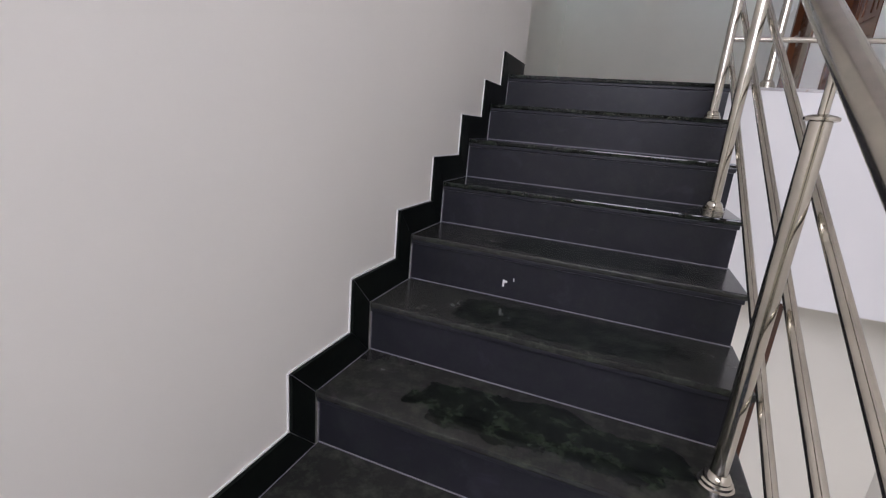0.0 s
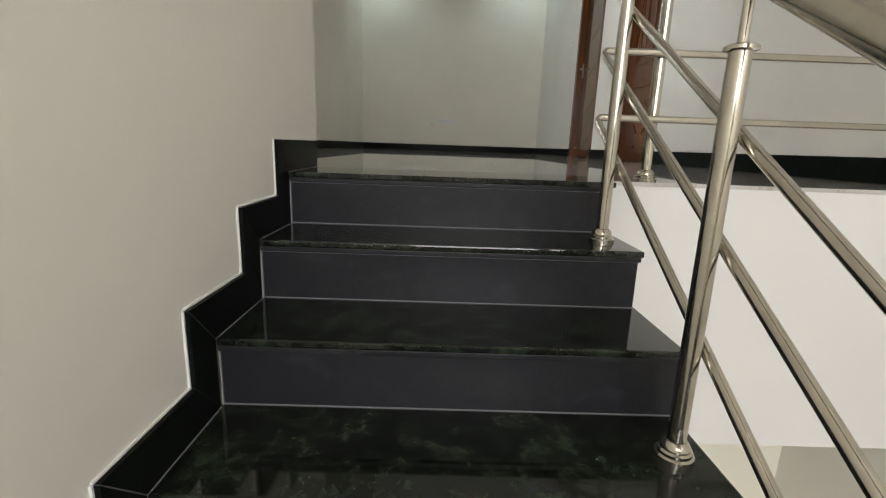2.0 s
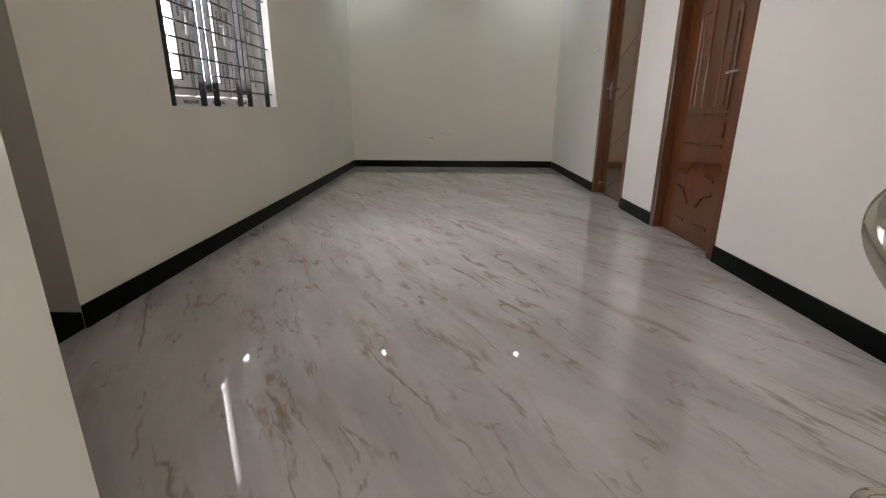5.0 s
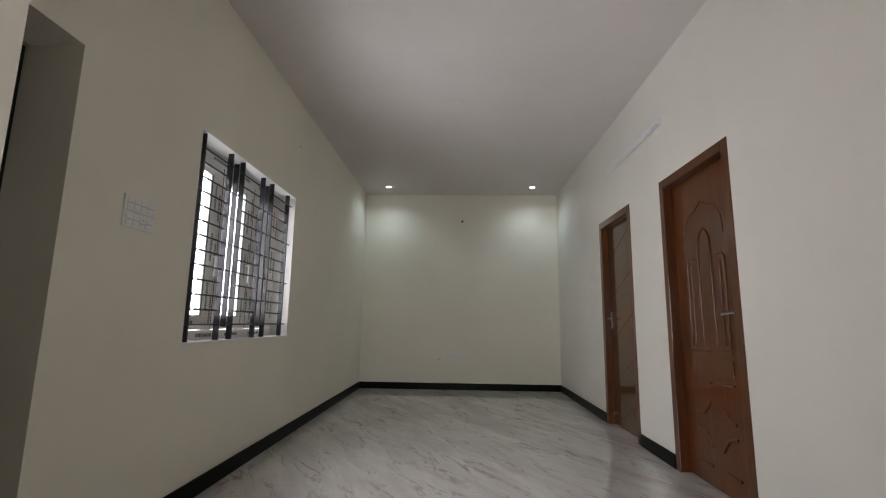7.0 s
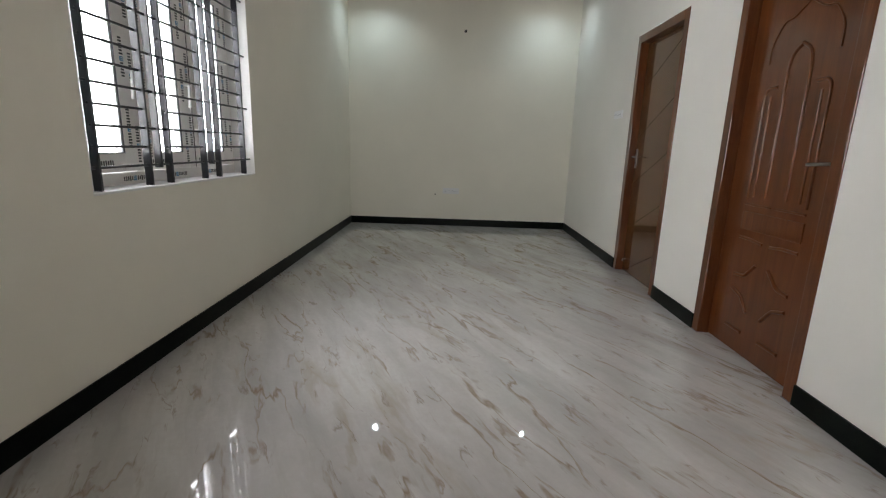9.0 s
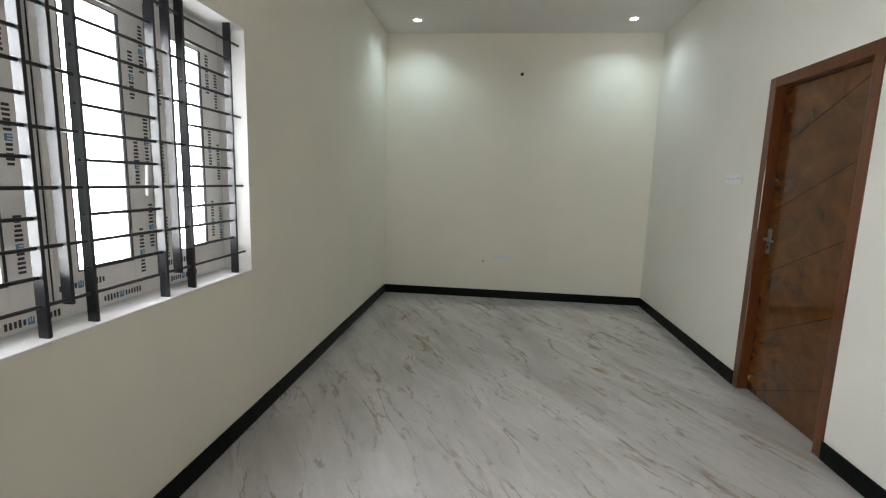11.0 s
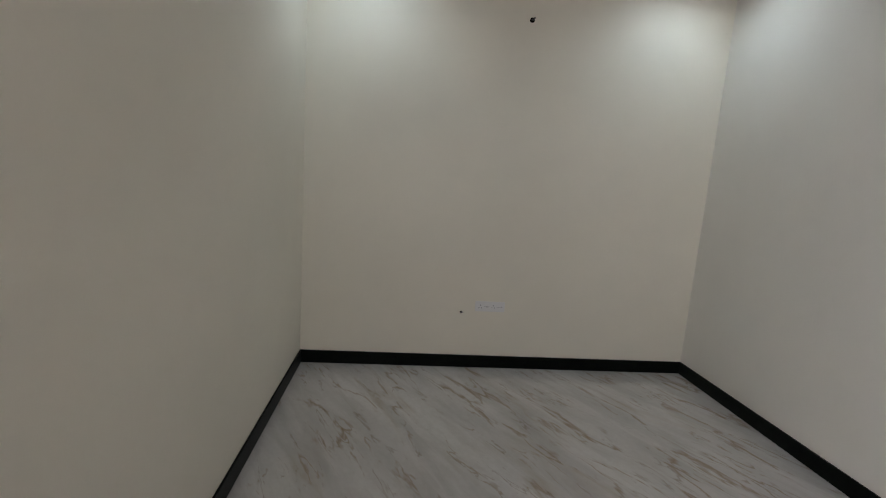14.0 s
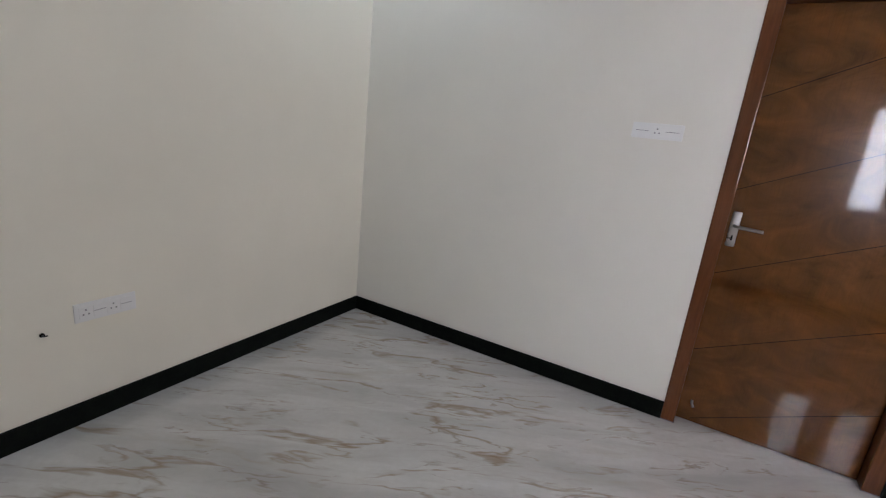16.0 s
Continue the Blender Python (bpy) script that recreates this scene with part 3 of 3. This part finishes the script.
for i in range(3):
    s0, s1 = inner0 + i * pitch + 0.004, inner0 + (i + 1) * pitch - MULL - 0.004
    if i:
        part("mullion", boxes((FX0, FX1, s0 - 0.004 - MULL, s0 - 0.004, 0.072, h - 0.06), bevel=0.004), TAPE, win)
        print_marks(win, FX1 + 0.0002, s0 - 0.004 - MULL / 2, 0.08, h - 0.07, 50 + i)
    sx0, sx1 = -0.195, -0.143
    st = 0.09
    sash = part("sash", boxes((sx0, sx1, s0, s0 + st, 0.076, h - 0.064), (sx0, sx1, s1 - st, s1, 0.076, h - 0.064),
                              (sx0, sx1, s0 + st, s1 - st, 0.076, 0.076 + st), (sx0, sx1, s0 + st, s1 - st, h - 0.064 - st, h - 0.064), bevel=0.003), TAPE, win,
                "white casement sash still wrapped in printed film")
    pane = part("pane", boxes((-0.176, -0.170, s0 + st, s1 - st, 0.076 + st, h - 0.064 - st)), GLASS, sash)
    pane.visible_shadow = False
    part("bead", boxes((-0.168, -0.15, s0 + st, s0 + st + 0.012, 0.077 + st, h - 0.065 - st), (-0.168, -0.15, s1 - st - 0.012, s1 - st, 0.077 + st, h - 0.065 - st)), UPVC, sash)
    gz0, gz1 = 0.076 + st, h - 0.064 - st
    part("gasket", boxes((sx1 - 0.006, sx1 - 0.0005, s0 + st, s0 + st + 0.005, gz0, gz1), (sx1 - 0.006, sx1 - 0.0005, s1 - st - 0.005, s1 - st, gz0, gz1),
                         (sx1 - 0.006, sx1 - 0.0005, s0 + st + 0.005, s1 - st - 0.005, gz0, gz0 + 0.005), (sx1 - 0.006, sx1 - 0.0005, s0 + st + 0.005, s1 - st - 0.005, gz1 - 0.005, gz1)), BLACK, sash, "black rubber glazing gasket")
    part("seal", boxes((FX1, FX1 + 0.003, s0 - 0.004, s0 - 0.0005, 0.074, h - 0.062), (FX1, FX1 + 0.003, s1 + 0.0005, s1 + 0.004, 0.074, h - 0.062)), BLACK, sash, "black rubber sash seal")
    print_marks(sash, sx1 + 0.0002, s0 + st / 2, 0.08, h - 0.07, 10 + i)
    print_marks(sash, sx1 + 0.0002, s1 - st / 2, 0.08, h - 0.07, 20 + i)
    print_marks(sash, sx1 + 0.0002, 0.076 + st / 2, s0, s1, 30 + i, True)
    if i < 2:
        bm = tube(bmesh.new(), rounded([(sx1, s1 - 0.02, 0.56), (sx1 + 0.03, s1 - 0.02, 0.56), (sx1 + 0.036, s1 - 0.035, 0.50), (sx1 + 0.03, s1 - 0.03, 0.43)], 0.02, 6), 0.009, 12)
        part("sash_handle", bm, UPVC, sash, "white curved sash handle", True)
print_marks(win, FX1 + 0.0002, 0.04, y0, y1, 40, True)
print_marks(win, FX1 + 0.0002, h - 0.03, y0, y1, 41, True)
print_marks(win, FX1 + 0.0002, y1 - 0.027, 0.08, h - 0.07, 42)

grille = thing("window_grille", (-0.035, OYC, WZ0 + 0.012), "black painted iron window grille with flat uprights and round rods", "grille")
uprights = [2.412, 2.752, 2.925, 3.273, 3.445, 3.797]
for i, y in enumerate(uprights):
    part("upright", boxes((-0.018, 0.018, y - OYC - 0.006, y - OYC + 0.006, 0, h - 0.013), bevel=0.001), BLACK, grille)
for y in (2.838, 3.359):
    part("middle_upright", boxes((-0.018, 0.018, y - OYC - 0.006, y - OYC + 0.006, 0.085, h - 0.06), bevel=0.001), BLACK, grille)
for k in range(13):
    z = 0.985 + k * 0.0893 - WZ0 - 0.012
    if k % 2 == 0:
        e0, e1 = (WY0 - 0.002, WY1 + 0.002) if k % 4 == 0 else (uprights[0] - 0.014, uprights[-1] + 0.014)
        bm = tube(bmesh.new(), [(0.0, e0 - OYC, z), (0.0, e1 - OYC, z)], 0.006, 10)
        part("rod", bm, BLACK, grille, smooth=True)
    else:
        for ya, yb in ((2.412, 2.752), (2.925, 3.273), (3.445, 3.797)):
            bm = tube(bmesh.new(), [(0.0, ya - OYC - 0.016, z), (0.0, yb - OYC + 0.016, z)], 0.006, 10)
            part("short_rod", bm, BLACK, grille, smooth=True)

bd = boxes((-1.62, -1.6, 0.4, 8.0, -0.6, 4.6))
structure("backdrop", bd, DAY, "bright white overcast sky outside the window", "sky")

# ---- fixtures ----
for lx in (0.433, 2.643):
    dl = thing("downlight", (lx, 6.61, H), "small round white recessed ceiling downlight, lit", "downlight", "ceiling downlights")
    ring = lathe(bmesh.new(), [(0.037, -0.0005), (0.054, -0.0005), (0.054, -0.004), (0.050, -0.007), (0.037, -0.006)], 32)
    part("trim_ring", ring, PLASTIC, dl, smooth=True)
    part("diffuser", lathe(bmesh.new(), [(0.036, -0.0062), (0.036, -0.0075), (0.028, -0.009)], 28), LED, dl, "glowing round diffuser", True)

for cy, cs in ((3.86, 0.055), (5.44, 0.045)):
    cp = thing("ceiling_plate", (1.515, cy, H), "round white cover plate flush on the ceiling", "cover plate", "ceiling cover plates")
    part("plate", lathe(bmesh.new(), [(cs, 0), (cs, -0.004), (cs - 0.006, -0.007)], 28), CEIL, cp, smooth=True)

tl = thing("tube_light", (W, 3.85, 2.60), "unlit white batten tube light on the wall", "tube light")
part("batten", boxes((-0.028, 0, -0.60, 0.60, -0.022, 0.022), bevel=0.006), PLASTIC, tl)
part("diffuser", tube(bmesh.new(), [(-0.032, -0.585, 0), (-0.032, 0.585, 0)], 0.0155, 16), UPVC, tl, smooth=True)
for s in (-1, 1):
    part("end_cap", boxes((-0.05, -0.001, s * 0.6 - 0.012, s * 0.6 + 0.012, -0.024, 0.024), bevel=0.005), PLASTIC, tl)


def switch_plate(name, m, w, hgt, modules, label, group, socket=False):
    sp = new(name)
    sp.matrix_world = m
    tagged(sp, label, "switch" if not socket else "socket", group)
    part("plate", boxes((-w / 2, w / 2, -0.009, 0, -hgt / 2, hgt / 2), bevel=0.004), PLASTIC, sp)
    n = len(modules)
    mw = (w - 0.03) / n
    for i, kind in enumerate(modules):
        x0 = -w / 2 + 0.015 + i * mw
        md = part("module", boxes((x0 + 0.0015, x0 + mw - 0.0015, -0.012, -0.008, -hgt / 2 + 0.014, hgt / 2 - 0.014), bevel=0.0015), PLASTIC, sp)
        if kind == "s":
            xc = x0 + mw / 2
            for px, pz in ((0, 0.011), (-0.010, -0.008), (0.010, -0.008)):
                part("pin_hole", boxes((xc + px - 0.003, xc + px + 0.003, -0.0126, -0.0118, pz - 0.003, pz + 0.003)), GROUT, md)
        else:
            part("rocker_line", boxes((x0 + 0.004, x0 + mw - 0.004, -0.0124, -0.0118, -0.001, 0.001)), GROUT, md)
    return sp


switch_plate("wall_socket", pose(1.452, D, 0.505), 0.235, 0.082, "srsr", "white modular socket plate low on the wall", "wall plates", True)
switch_plate("switch_board", pose(W, 5.225, 1.484, 0, 0, -90), 0.235, 0.075, "rsr", "white modular switch plate beside the veneer door", "wall plates")
sb = switch_plate("switch_board", pose(0, 1.885, 1.545, 0, 0, 90), 0.21, 0.075, "rrrr", "white two-row switch plate near the window", "wall plates")
switch_plate("switch_board", pose(0, 1.885, 1.468, 0, 0, 90), 0.21, 0.075, "rrsr", "white two-row switch plate near the window", "wall plates")


def wire_stub(m, r, label):
    ob = new("wire_outlet")
    ob.matrix_world = m
    tagged(ob, label, "wire outlet", "wire outlets")
    part("hole_ring", lathe(bmesh.new(), [(r, 0), (r, -0.002), (r * 0.7, -0.003)], 16), GAP, ob, smooth=True)
    part("wire", tube(bmesh.new(), rounded([(0, 0, 0), (0, 0, -0.02), (r * 0.8, -r * 0.6, -0.03)], 0.01, 5), r * 0.35, 8), BLACK, ob, smooth=True)


wire_stub(pose(1.579, D, 2.636, -90, 0, 0), 0.018, "small black cable outlet high on the wall")
wire_stub(pose(1.227, D, 0.451, -90, 0, 0), 0.009, "tiny dark cable hole beside the socket")
wire_stub(pose(0, 3.94, 2.668, 0, -90, 180), 0.016, "small black cable outlet above the window")
